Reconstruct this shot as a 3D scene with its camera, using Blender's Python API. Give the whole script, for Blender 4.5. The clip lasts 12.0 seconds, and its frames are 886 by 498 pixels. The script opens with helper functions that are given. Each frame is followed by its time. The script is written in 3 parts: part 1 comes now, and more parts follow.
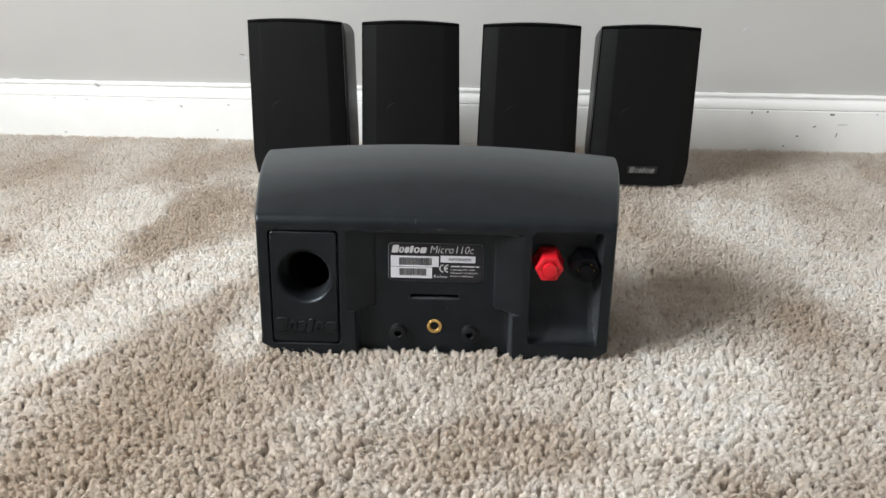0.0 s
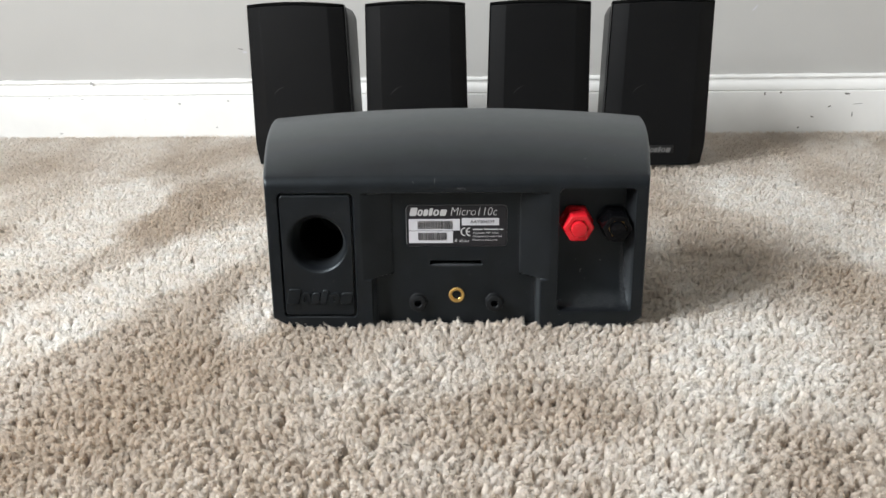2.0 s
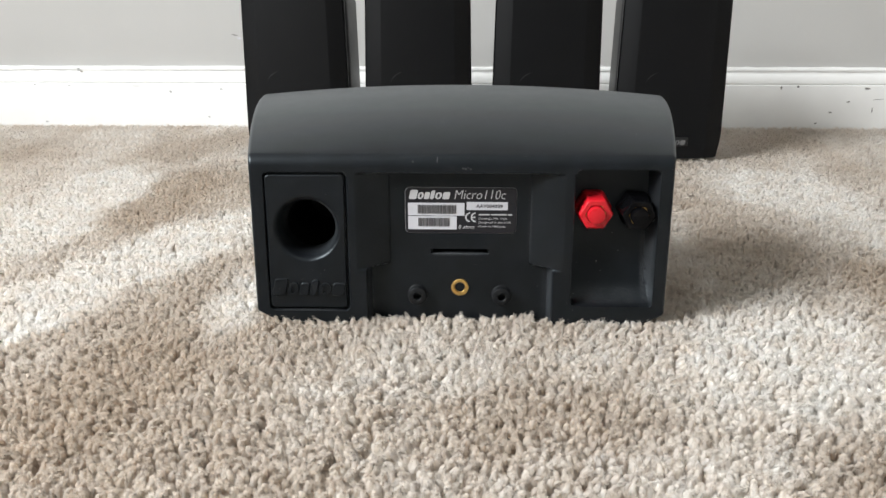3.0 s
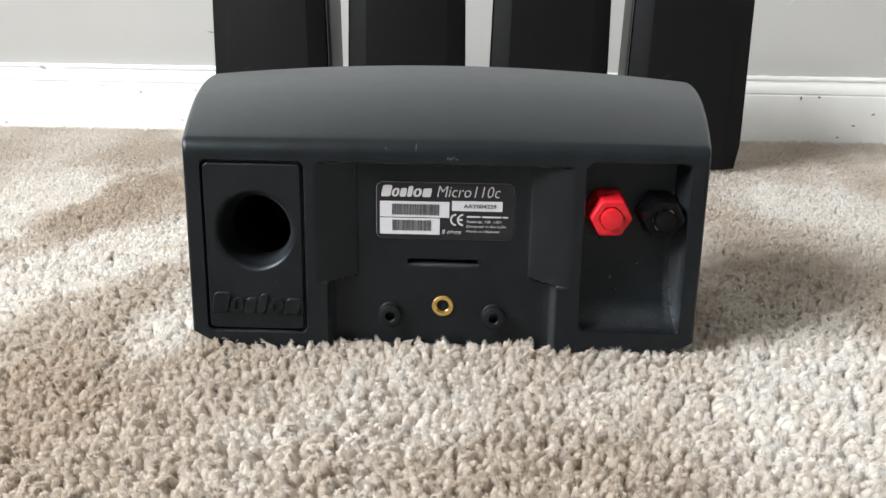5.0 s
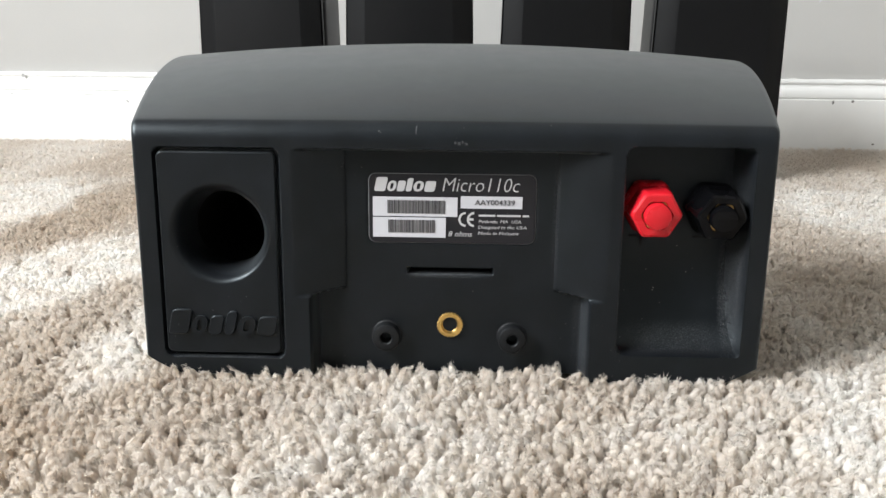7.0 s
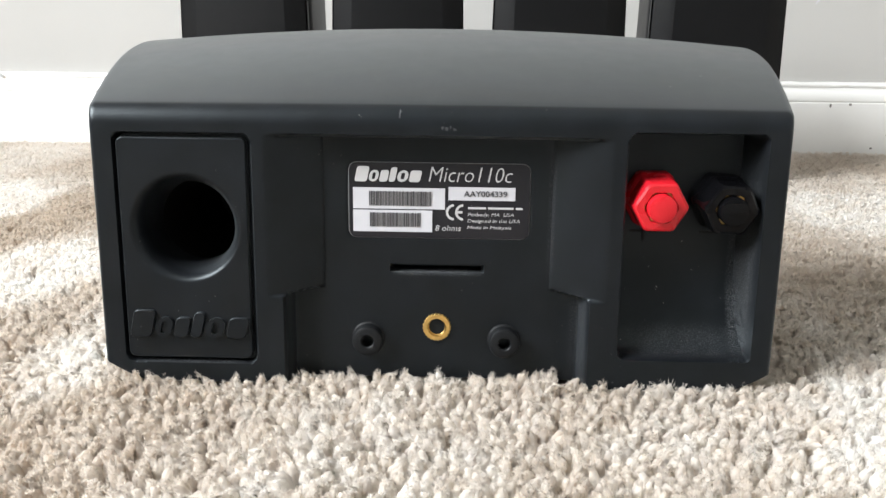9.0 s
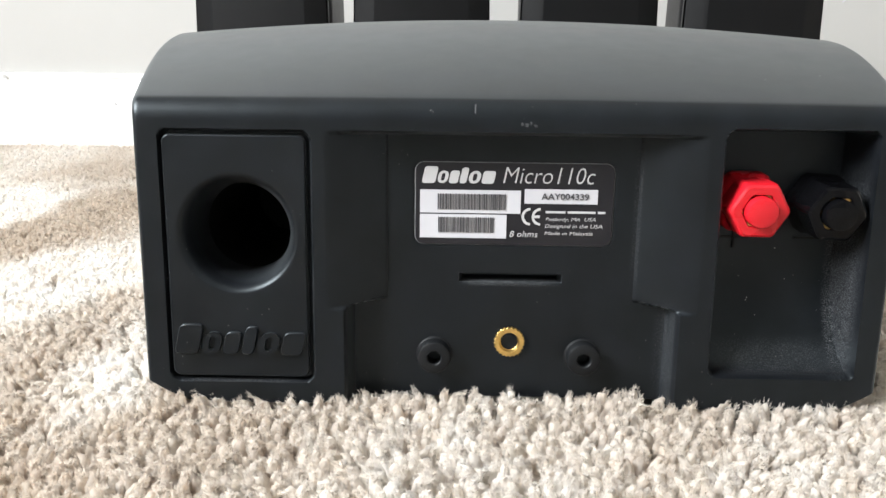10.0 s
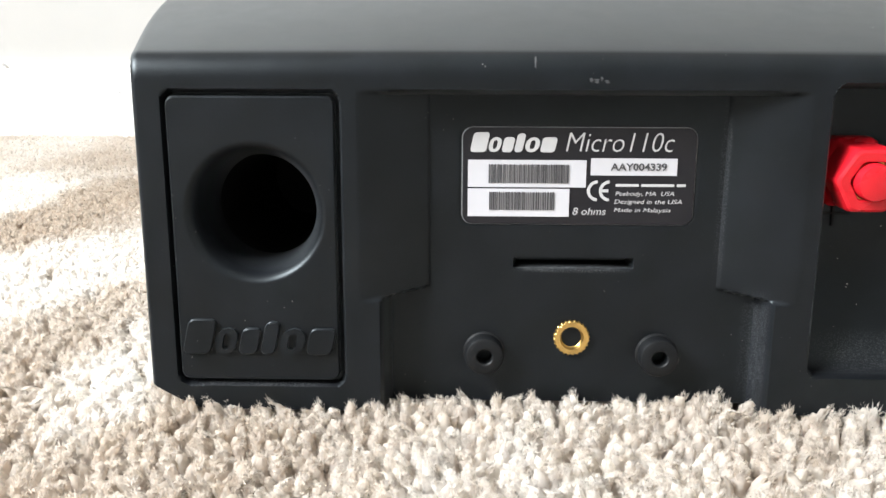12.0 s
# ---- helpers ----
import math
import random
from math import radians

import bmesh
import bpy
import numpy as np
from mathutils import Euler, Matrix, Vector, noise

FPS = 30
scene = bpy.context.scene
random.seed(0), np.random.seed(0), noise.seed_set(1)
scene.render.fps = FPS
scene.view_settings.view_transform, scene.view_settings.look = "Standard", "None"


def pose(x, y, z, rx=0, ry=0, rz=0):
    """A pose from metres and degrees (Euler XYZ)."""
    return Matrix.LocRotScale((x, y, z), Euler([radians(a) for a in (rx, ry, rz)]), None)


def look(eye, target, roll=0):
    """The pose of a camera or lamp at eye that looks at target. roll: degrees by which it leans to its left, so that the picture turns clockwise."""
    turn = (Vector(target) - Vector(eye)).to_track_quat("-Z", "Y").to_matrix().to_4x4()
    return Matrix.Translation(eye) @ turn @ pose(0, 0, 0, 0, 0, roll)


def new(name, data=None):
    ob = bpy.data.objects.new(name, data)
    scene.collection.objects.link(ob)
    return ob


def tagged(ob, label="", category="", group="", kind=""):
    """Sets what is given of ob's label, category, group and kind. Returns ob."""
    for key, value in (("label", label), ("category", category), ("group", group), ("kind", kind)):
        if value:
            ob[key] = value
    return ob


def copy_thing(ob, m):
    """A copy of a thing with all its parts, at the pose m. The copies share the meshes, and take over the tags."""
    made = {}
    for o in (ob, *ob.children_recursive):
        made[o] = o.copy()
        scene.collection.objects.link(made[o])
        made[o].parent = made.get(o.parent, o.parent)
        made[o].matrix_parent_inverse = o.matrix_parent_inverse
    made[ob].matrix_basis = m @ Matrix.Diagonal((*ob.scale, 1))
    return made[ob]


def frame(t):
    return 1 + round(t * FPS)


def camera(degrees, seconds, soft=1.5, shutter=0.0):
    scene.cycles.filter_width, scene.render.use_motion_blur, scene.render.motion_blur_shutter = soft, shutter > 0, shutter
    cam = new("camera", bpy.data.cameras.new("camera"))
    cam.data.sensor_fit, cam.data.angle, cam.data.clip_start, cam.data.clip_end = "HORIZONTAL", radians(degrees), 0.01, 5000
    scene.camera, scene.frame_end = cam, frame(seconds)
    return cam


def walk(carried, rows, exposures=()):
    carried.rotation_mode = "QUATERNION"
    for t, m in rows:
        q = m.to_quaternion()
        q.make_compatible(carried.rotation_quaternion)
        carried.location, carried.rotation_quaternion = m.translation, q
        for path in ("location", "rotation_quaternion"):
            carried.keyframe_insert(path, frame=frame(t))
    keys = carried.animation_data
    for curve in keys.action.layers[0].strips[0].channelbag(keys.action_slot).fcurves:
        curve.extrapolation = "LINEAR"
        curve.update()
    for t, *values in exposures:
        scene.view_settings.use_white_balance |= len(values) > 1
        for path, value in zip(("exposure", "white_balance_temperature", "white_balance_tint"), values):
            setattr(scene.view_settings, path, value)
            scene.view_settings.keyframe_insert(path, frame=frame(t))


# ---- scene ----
cam = camera(58.55, 12.0, soft=1.5)
PATH = [
    (0.0, (0.0192, -0.4536, 0.2387), (-0.0102, 0.4810, -0.1157), 0.81),
    (0.5, (0.0040, -0.4619, 0.2290), (-0.0210, 0.4728, -0.1256), 0.80),
    (1.0, (-0.0018, -0.4622, 0.2198), (-0.0250, 0.4790, -0.1175), 0.87),
    (1.5, (0.0053, -0.4540, 0.2141), (-0.0125, 0.4901, -0.1148), -0.11),
    (2.0, (0.0054, -0.4372, 0.1966), (-0.0227, 0.5060, -0.1344), -0.74),
    (2.5, (0.0079, -0.4178, 0.1842), (-0.0204, 0.5252, -0.1474), -0.50),
    (3.0, (0.0025, -0.3994, 0.1734), (-0.0246, 0.5458, -0.1520), -0.05),
    (5.0, (0.0078, -0.3267, 0.1423), (-0.0152, 0.6278, -0.1551), 0.92),
    (5.5, (0.0071, -0.3077, 0.1361), (-0.0165, 0.6491, -0.1537), 0.40),
    (6.0, (0.0055, -0.2931, 0.1304), (-0.0209, 0.6658, -0.1520), 0.39),
    (6.5, (0.0034, -0.2818, 0.1226), (-0.0281, 0.6783, -0.1553), 0.38),
    (7.0, (0.0065, -0.2699, 0.1183), (-0.0258, 0.6926, -0.1512), 0.46),
    (9.0, (0.0075, -0.2500, 0.1077), (-0.0140, 0.7162, -0.1490), 0.68),
    (9.5, (-0.0032, -0.2444, 0.1031), (-0.0219, 0.7223, -0.1523), 0.67),
    (10.0, (-0.0172, -0.2290, 0.1028), (-0.0310, 0.7388, -0.1485), 0.69),
    (10.5, (-0.0261, -0.2167, 0.0969), (-0.0385, 0.7516, -0.1522), 0.88),
    (11.0, (-0.0320, -0.2069, 0.0909), (-0.0385, 0.7613, -0.1589), 0.66),
    (11.5, (-0.0315, -0.2012, 0.0889), (-0.0442, 0.7655, -0.1666), 0.37),
    (12.0, (-0.0292, -0.1971, 0.0904), (-0.0513, 0.7692, -0.1660), 0.14),
]

# ---- light ----
EXPOSURES = [(0.0, 0.0), (3.0, 0.1), (5.0, 0.2), (7.0, 0.28), (9.0, 0.48), (12.0, 0.74)]
walk(cam, [(t, look(eye, target, roll)) for t, eye, target, roll in PATH], EXPOSURES)

world = bpy.data.worlds.new("sky")
world.use_nodes = True
scene.world = world
wn = world.node_tree.nodes
sky = wn.new("ShaderNodeTexSky")
sky.sky_type, sky.sun_disc = "NISHITA", False
sky.sun_elevation, sky.sun_rotation = radians(38), radians(225)
world.node_tree.links.new(sky.outputs[0], wn["Background"].inputs[0])
wn["Background"].inputs[1].default_value = 0.10

# daylight through the window of the left-hand wall
WX, WY0, WY1, WZ0, WZ1 = -1.25, -1.05, -0.20, 0.68, 1.58
lamp = bpy.data.lights.new("window_light", "AREA")
lamp.shape, lamp.size, lamp.size_y, lamp.energy, lamp.color = "RECTANGLE", WY1 - WY0 - 0.06, WZ1 - WZ0 - 0.06, 87.0, (0.95, 0.98, 1.0)
new("window_light", lamp).matrix_world = look((WX - 0.06, (WY0 + WY1) / 2, (WZ0 + WZ1) / 2), (0.3, (WY0 + WY1) / 2 + 0.1, 0.6))


# ---- materials ----
def mat(name, base, rough=0.5, metal=0.0, vary=0.15, scale=30.0, bump=0.0, bump_scale=400.0, spec=0.5, specks=0.0, speck_scale=900.0, sheen=0.0, island=0.0, speck_colour=(0.45, 0.45, 0.43), patches=0.0, graze=0.0, glow_through=0.0, dust_and_glints=(), strokes=(), spec_tint=None, graze_at=(0.12, 0.50), ior=1.5):
    m = bpy.data.materials.new(name)
    m.use_nodes = True
    n, k = m.node_tree.nodes, m.node_tree.links.new
    b = n["Principled BSDF"]
    b.inputs["Roughness"].default_value, b.inputs["Metallic"].default_value = rough, metal
    b.inputs["Specular IOR Level"].default_value, b.inputs["IOR"].default_value = spec, ior
    if spec_tint:
        b.inputs["Specular Tint"].default_value = (*spec_tint, 1)
    b.inputs["Sheen Weight"].default_value, b.inputs["Sheen Roughness"].default_value = sheen, 0.4
    co = n.new("ShaderNodeTexCoord")

    def noise_at(s, detail=4.0):
        t = n.new("ShaderNodeTexNoise")
        t.inputs["Scale"].default_value, t.inputs["Detail"].default_value = s, detail
        k(co.outputs["Object"], t.inputs["Vector"])
        return t.outputs["Fac"]

    def mix(fac, a, c):
        x = n.new("ShaderNodeMix")
        x.data_type = "RGBA"
        for sock, v in ((x.inputs[0], fac), (x.inputs[6], a), (x.inputs[7], c)):
            if isinstance(v, (tuple, float)):
                sock.default_value = (*v, 1) if isinstance(v, tuple) else v
            else:
                k(v, sock)
        return x.outputs[2]

    def ramp(fac, lo, hi):
        r = n.new("ShaderNodeMapRange")
        r.inputs[1].default_value, r.inputs[2].default_value = lo, hi
        k(fac, r.inputs[0])
        return r.outputs[0]

    dark, light = tuple(c * (1 - vary) for c in base), tuple(min(1, c * (1 + vary)) for c in base)
    col = mix(ramp(noise_at(scale), 0.3, 0.7), dark, light)
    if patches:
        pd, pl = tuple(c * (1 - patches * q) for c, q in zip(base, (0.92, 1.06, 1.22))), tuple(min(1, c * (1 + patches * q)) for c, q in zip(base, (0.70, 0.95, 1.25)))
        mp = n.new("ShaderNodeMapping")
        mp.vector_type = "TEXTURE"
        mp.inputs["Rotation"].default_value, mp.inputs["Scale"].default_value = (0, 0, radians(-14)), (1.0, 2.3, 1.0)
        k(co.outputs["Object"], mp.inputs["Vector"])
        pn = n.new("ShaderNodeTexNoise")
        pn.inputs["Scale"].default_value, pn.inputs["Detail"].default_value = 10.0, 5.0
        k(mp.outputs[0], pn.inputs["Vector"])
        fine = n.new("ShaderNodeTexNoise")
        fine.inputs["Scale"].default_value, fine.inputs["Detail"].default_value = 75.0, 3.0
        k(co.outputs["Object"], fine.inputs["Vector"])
        # strokes of brushed nap lying either way, and of shade painted in front
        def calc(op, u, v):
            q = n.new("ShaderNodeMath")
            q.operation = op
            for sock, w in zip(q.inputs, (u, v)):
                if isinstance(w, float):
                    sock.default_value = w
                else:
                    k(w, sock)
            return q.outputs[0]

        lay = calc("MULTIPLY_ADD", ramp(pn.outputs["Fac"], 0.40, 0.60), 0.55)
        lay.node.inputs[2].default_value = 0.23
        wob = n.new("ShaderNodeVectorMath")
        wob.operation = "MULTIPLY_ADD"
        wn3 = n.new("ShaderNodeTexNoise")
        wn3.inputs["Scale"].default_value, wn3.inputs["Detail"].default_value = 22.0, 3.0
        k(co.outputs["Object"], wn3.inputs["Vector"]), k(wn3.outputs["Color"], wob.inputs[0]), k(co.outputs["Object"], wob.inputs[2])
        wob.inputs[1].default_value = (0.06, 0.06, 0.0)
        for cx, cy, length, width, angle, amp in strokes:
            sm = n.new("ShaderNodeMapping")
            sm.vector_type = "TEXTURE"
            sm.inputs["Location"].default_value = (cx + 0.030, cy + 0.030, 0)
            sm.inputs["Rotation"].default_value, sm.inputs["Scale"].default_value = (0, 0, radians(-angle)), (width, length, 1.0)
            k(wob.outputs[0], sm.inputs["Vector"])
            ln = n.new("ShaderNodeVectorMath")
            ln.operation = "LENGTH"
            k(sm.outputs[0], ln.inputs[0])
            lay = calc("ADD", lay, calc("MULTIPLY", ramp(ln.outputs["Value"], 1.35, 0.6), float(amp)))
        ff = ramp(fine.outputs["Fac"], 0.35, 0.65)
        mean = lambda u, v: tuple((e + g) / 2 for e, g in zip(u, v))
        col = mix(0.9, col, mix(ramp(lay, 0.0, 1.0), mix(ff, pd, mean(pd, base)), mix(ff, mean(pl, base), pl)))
    if island:
        g = n.new("ShaderNodeNewGeometry")
        col = mix(ramp(g.outputs["Random Per Island"], 0.0, 1.0), mix(island, col, tuple(c * 0.62 for c in base)), mix(island, col, tuple(min(1, c * 1.35) for c in base)))
    if specks:
        s = ramp(noise_at(speck_scale, 1.0), 0.80 - 0.1 * specks, 0.84 - 0.1 * specks)
        zone = ramp(noise_at(25.0, 2.0), 0.5, 0.7)
        mul = n.new("ShaderNodeMath")
        mul.operation = "MULTIPLY"
        k(s, mul.inputs[0]), k(zone, mul.inputs[1])
        col = mix(mul.outputs[0], col, speck_colour)
    # settled dust and painted edge glints inside given object boxes, broken up by noise
    for lo, hi, amount in dust_and_glints:
        xyz = n.new("ShaderNodeSeparateXYZ")
        k(co.outputs["Object"], xyz.inputs[0])
        fac = ramp(noise_at(2600.0, 4.0), 0.46, 0.78)
        for axis in range(3):
            soft = (hi[axis] - lo[axis]) * 0.25
            for a, b2 in ((lo[axis], lo[axis] + soft), (hi[axis], hi[axis] - soft)):
                mu = n.new("ShaderNodeMath")
                mu.operation = "MULTIPLY"
                k(fac, mu.inputs[0]), k(ramp(xyz.outputs[axis], a, b2), mu.inputs[1])
                fac = mu.outputs[0]
        mu = n.new("ShaderNodeMath")
        mu.operation = "MULTIPLY"
        k(fac, mu.inputs[0])
        mu.inputs[1].default_value = amount
        col = mix(mu.outputs[0], col, (0.26, 0.27, 0.28))
    k(col, b.inputs["Base Color"])
    rr = n.new("ShaderNodeMapRange")
    rr.inputs[3].default_value, rr.inputs[4].default_value = rough * 0.88, min(1, rough * 1.12)
    k(noise_at(scale * 2.3), rr.inputs[0]), k(rr.outputs[0], b.inputs["Roughness"])
    if graze:
        lw = n.new("ShaderNodeLayerWeight")
        lw.inputs["Blend"].default_value = 0.5
        gz = n.new("ShaderNodeMapRange")
        gz.inputs[1].default_value, gz.inputs[2].default_value = graze_at
        gz.inputs[3].default_value, gz.inputs[4].default_value = spec, graze
        k(lw.outputs["Facing"], gz.inputs[0]), k(gz.outputs[0], b.inputs["Specular IOR Level"])
    if glow_through:
        tr = n.new("ShaderNodeBsdfTranslucent")
        ms = n.new("ShaderNodeMixShader")
        ms.inputs[0].default_value = glow_through
        k(col, tr.inputs["Color"]), k(b.outputs[0], ms.inputs[1]), k(tr.outputs[0], ms.inputs[2])
        k(ms.outputs[0], n["Material Output"].inputs["Surface"])
    if bump:
        bp = n.new("ShaderNodeBump")
        bp.inputs["Strength"].default_value, bp.inputs["Distance"].default_value = bump, 0.0005
        k(noise_at(bump_scale, 3.0), bp.inputs["Height"]), k(bp.outputs[0], b.inputs["Normal"])
    return m


# first and last boxes paint the light caught by groove and slot lips
PLASTIC = mat("black_moulded_plastic", (0.0044, 0.0052, 0.0066), 0.38, bump=0.09, bump_scale=2200, specks=0.34, vary=0.35, scale=70, spec=0.165, graze=1.0, graze_at=(0.42, 0.72), sheen=0.02, spec_tint=(0.84, 0.95, 1.0), ior=1.7,
              dust_and_glints=(((-0.1005, -0.0005, 0.0031), (-0.0600, 0.0030, 0.0043), 0.40), ((0.0968, 0.0005, 0.002), (0.1030, 0.020, 0.074), 0.45), ((0.060, 0.001, 0.003), (0.102, 0.014, 0.018), 0.16), ((0.0435, 0.0005, -0.004), (0.0505, 0.009, 0.031), 0.25), ((0.0355, 0.003, 0.028), (0.0385, 0.010, 0.080), 0.12), ((-0.016, 0.0075, 0.0322), (0.016, 0.0125, 0.0347), 0.95)))
RUBBER = mat("dark_grey_rubber", (0.0048, 0.0054, 0.0062), 0.5, spec=0.22, bump=0.08, bump_scale=3000)
TUBE = mat("matt_black_tube", (0.003, 0.003, 0.003), 0.6, spec=0.2)
BRASS = mat("brass", (0.62, 0.41, 0.14), 0.34, metal=1.0, vary=0.2, scale=300, bump=0.05)
RED = mat("red_gloss_plastic", (0.50, 0.010, 0.018), 0.27, vary=0.06, spec=0.35)
BLACK_GLOSS = mat("black_gloss_plastic", (0.0025, 0.0025, 0.003), 0.06, vary=0.06, spec=0.12, graze=1.0, graze_at=(0.28, 0.70))
PLATE = mat("charcoal_label_foil", (0.012, 0.0115, 0.014), 0.42, spec=0.25, vary=0.06, specks=0.1)
PLATE_EDGE = mat("pale_label_edge", (0.16, 0.165, 0.17), 0.4, metal=0.3)
PRINT = mat("silver_white_print", (0.46, 0.46, 0.47), 0.5, vary=0.04)
STICKER = mat("white_sticker_paper", (0.48, 0.48, 0.51), 0.6, vary=0.03)
INK = mat("black_ink", (0.05, 0.05, 0.055), 0.6)
SCUFF = mat("pale_scuff", (0.05, 0.053, 0.056), 0.7)
DRIVER_GLEAM = mat("pale_driver_gleam", (0.022, 0.022, 0.024), 0.5)
GRILLE = mat("black_perforated_grille", (0.0036, 0.0038, 0.0042), 0.48, bump=0.35, bump_scale=1500, vary=0.1, spec=0.15)
CABINET = mat("black_cabinet_plastic", (0.009, 0.009, 0.0095), 0.40, bump=0.08, bump_scale=1800, spec=0.35)
BADGE = mat("dull_silver_badge", (0.14, 0.14, 0.14), 0.45, metal=0.4)
WALL = mat("warm_grey_wall_paint", (0.42, 0.413, 0.398), 0.75, vary=0.03, scale=6, bump=0.12, bump_scale=350)
TRIM = mat("white_gloss_paint", (0.78, 0.78, 0.765), 0.32, vary=0.03, scale=25, bump=0.12, bump_scale=60, specks=0.02, speck_scale=300, speck_colour=(0.25, 0.25, 0.24))
PALE_DIRT = mat("pale_dirt", (0.42, 0.42, 0.41), 0.9)
DIRT = mat("dark_dirt", (0.20, 0.195, 0.185), 0.9)
CEILING = mat("white_ceiling_paint", (0.78, 0.78, 0.76), 0.9, vary=0.02)
# last stroke paints shade cast on the carpet in front of the loudspeaker
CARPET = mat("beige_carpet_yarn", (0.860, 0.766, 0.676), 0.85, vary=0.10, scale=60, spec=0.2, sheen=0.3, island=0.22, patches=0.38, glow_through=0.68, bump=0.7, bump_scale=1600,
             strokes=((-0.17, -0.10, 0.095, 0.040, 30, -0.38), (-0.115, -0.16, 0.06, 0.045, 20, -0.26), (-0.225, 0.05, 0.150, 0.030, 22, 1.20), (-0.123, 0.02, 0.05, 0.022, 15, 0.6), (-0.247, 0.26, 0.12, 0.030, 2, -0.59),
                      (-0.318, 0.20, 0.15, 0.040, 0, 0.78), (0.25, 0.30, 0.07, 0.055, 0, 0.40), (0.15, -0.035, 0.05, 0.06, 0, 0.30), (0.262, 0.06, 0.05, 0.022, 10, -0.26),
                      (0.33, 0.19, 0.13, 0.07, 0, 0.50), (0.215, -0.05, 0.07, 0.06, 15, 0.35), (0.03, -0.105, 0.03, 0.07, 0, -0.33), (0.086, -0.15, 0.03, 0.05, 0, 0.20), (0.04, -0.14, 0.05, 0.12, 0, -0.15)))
BACKING = mat("beige_carpet_backing", (0.60, 0.54, 0.475), 0.95, vary=0.25, scale=250, bump=0.8, bump_scale=260, patches=0.2)


# ---- mesh helpers ----
def mesh_of(name, verts, faces, angle=35.0):
    me = bpy.data.meshes.new(name)
    me.from_pydata([tuple(map(float, v)) for v in verts], [], faces)
    me.polygons.foreach_set("use_smooth", [True] * len(me.polygons))
    me.update()
    bm = bmesh.new()
    bm.from_mesh(me)
    bmesh.ops.remove_doubles(bm, verts=bm.verts, dist=1e-6)
    bmesh.ops.recalc_face_normals(bm, faces=bm.faces)
    bm.to_mesh(me)
    bm.free()
    me.set_sharp_from_angle(angle=radians(angle))
    return me


def link(name, me, material, parent=None, label="", m=None):
    ob = new(name, me)
    me.materials.append(material)
    if parent is not None:
        ob.parent = parent
    if m is not None:
        ob.matrix_basis = m
    return tagged(ob, label)


def part(name, bm, material, parent, label="", m=None, angle=35.0):
    """One mesh object out of a bmesh, under a thing or a part."""
    me = bpy.data.meshes.new(name)
    bmesh.ops.recalc_face_normals(bm, faces=bm.faces)
    bm.to_mesh(me)
    bm.free()
    me.polygons.foreach_set("use_smooth", [True] * len(me.polygons))
    me.set_sharp_from_angle(angle=radians(angle))
    return link(name, me, material, parent, label, m)


def sheets(*grids):
    """Verts and faces of several grids of points (rows, columns, 3)."""
    verts, faces = [], []
    for g in grids:
        base, (a, b) = len(verts), g.shape[:2]
        verts += g.reshape(-1, 3).tolist()
        faces += [(base + i * b + j, base + i * b + j + 1, base + (i + 1) * b + j + 1, base + (i + 1) * b + j) for i in range(a - 1) for j in range(b - 1)]
    return verts, faces


def box(bm, x0, x1, y0, y1, z0, z1, bevel=0.0, segments=2):
    vs = bmesh.ops.create_cube(bm, size=1)["verts"]
    for v in vs:
        v.co = ((x0 + x1) / 2 + v.co.x * (x1 - x0), (y0 + y1) / 2 + v.co.y * (y1 - y0), (z0 + z1) / 2 + v.co.z * (z1 - z0))
    if bevel:
        bmesh.ops.bevel(bm, geom=list({e for v in vs for e in v.link_edges}), offset=bevel, segments=segments, affect="EDGES", profile=0.5)
    return bm


def lathe(profile, sides=48, wobble=None):
    """A turned piece about the y axis, from (radius, depth) pairs."""
    a = np.linspace(0, 2 * np.pi, sides, endpoint=False)
    bm = bmesh.new()
    rings = []
    for r, y in profile:
        rr = r + (wobble(a, r, y) if wobble else 0 * a)
        rings.append([bm.verts.new((rr[i] * np.cos(a[i]), y, rr[i] * np.sin(a[i]))) for i in range(sides)])
    for p, q in zip(rings, rings[1:]):
        for i in range(sides):
            j = (i + 1) % sides
            bm.faces.new((p[i], p[j], q[j], q[i]))
    if profile[-1][0] < 1.0 and profile[-1][0] > 0:
        bm.faces.new(rings[-1])
    return bm


def step(d, w):
    """0 for d below -w, 1 above w, smooth between."""
    s = np.clip((d + w) / (2 * w), 0, 1)
    return s * s * (3 - 2 * s)


def round_rect(x, z, cx, cz, hx, hz, r):
    """Signed distance from a rectangle with rounded corners, negative inside."""
    qx, qz = np.abs(x - cx) - hx + r, np.abs(z - cz) - hz + r
    return np.hypot(np.maximum(qx, 0), np.maximum(qz, 0)) + np.minimum(np.maximum(qx, qz), 0) - r


def loft_rect(cx, cz, hx, hz, r, n=10):
    """Outline of a rounded rectangle, in order round it."""
    out = []
    for sx, sz, a0 in ((1, 1, 0), (-1, 1, 90), (-1, -1, 180), (1, -1, 270)):
        for i in range(n + 1):
            a = radians(a0 + 90 * i / n)
            out.append((cx + sx * (hx - r) + r * math.cos(a), cz + sz * (hz - r) + r * math.sin(a)))
    return out


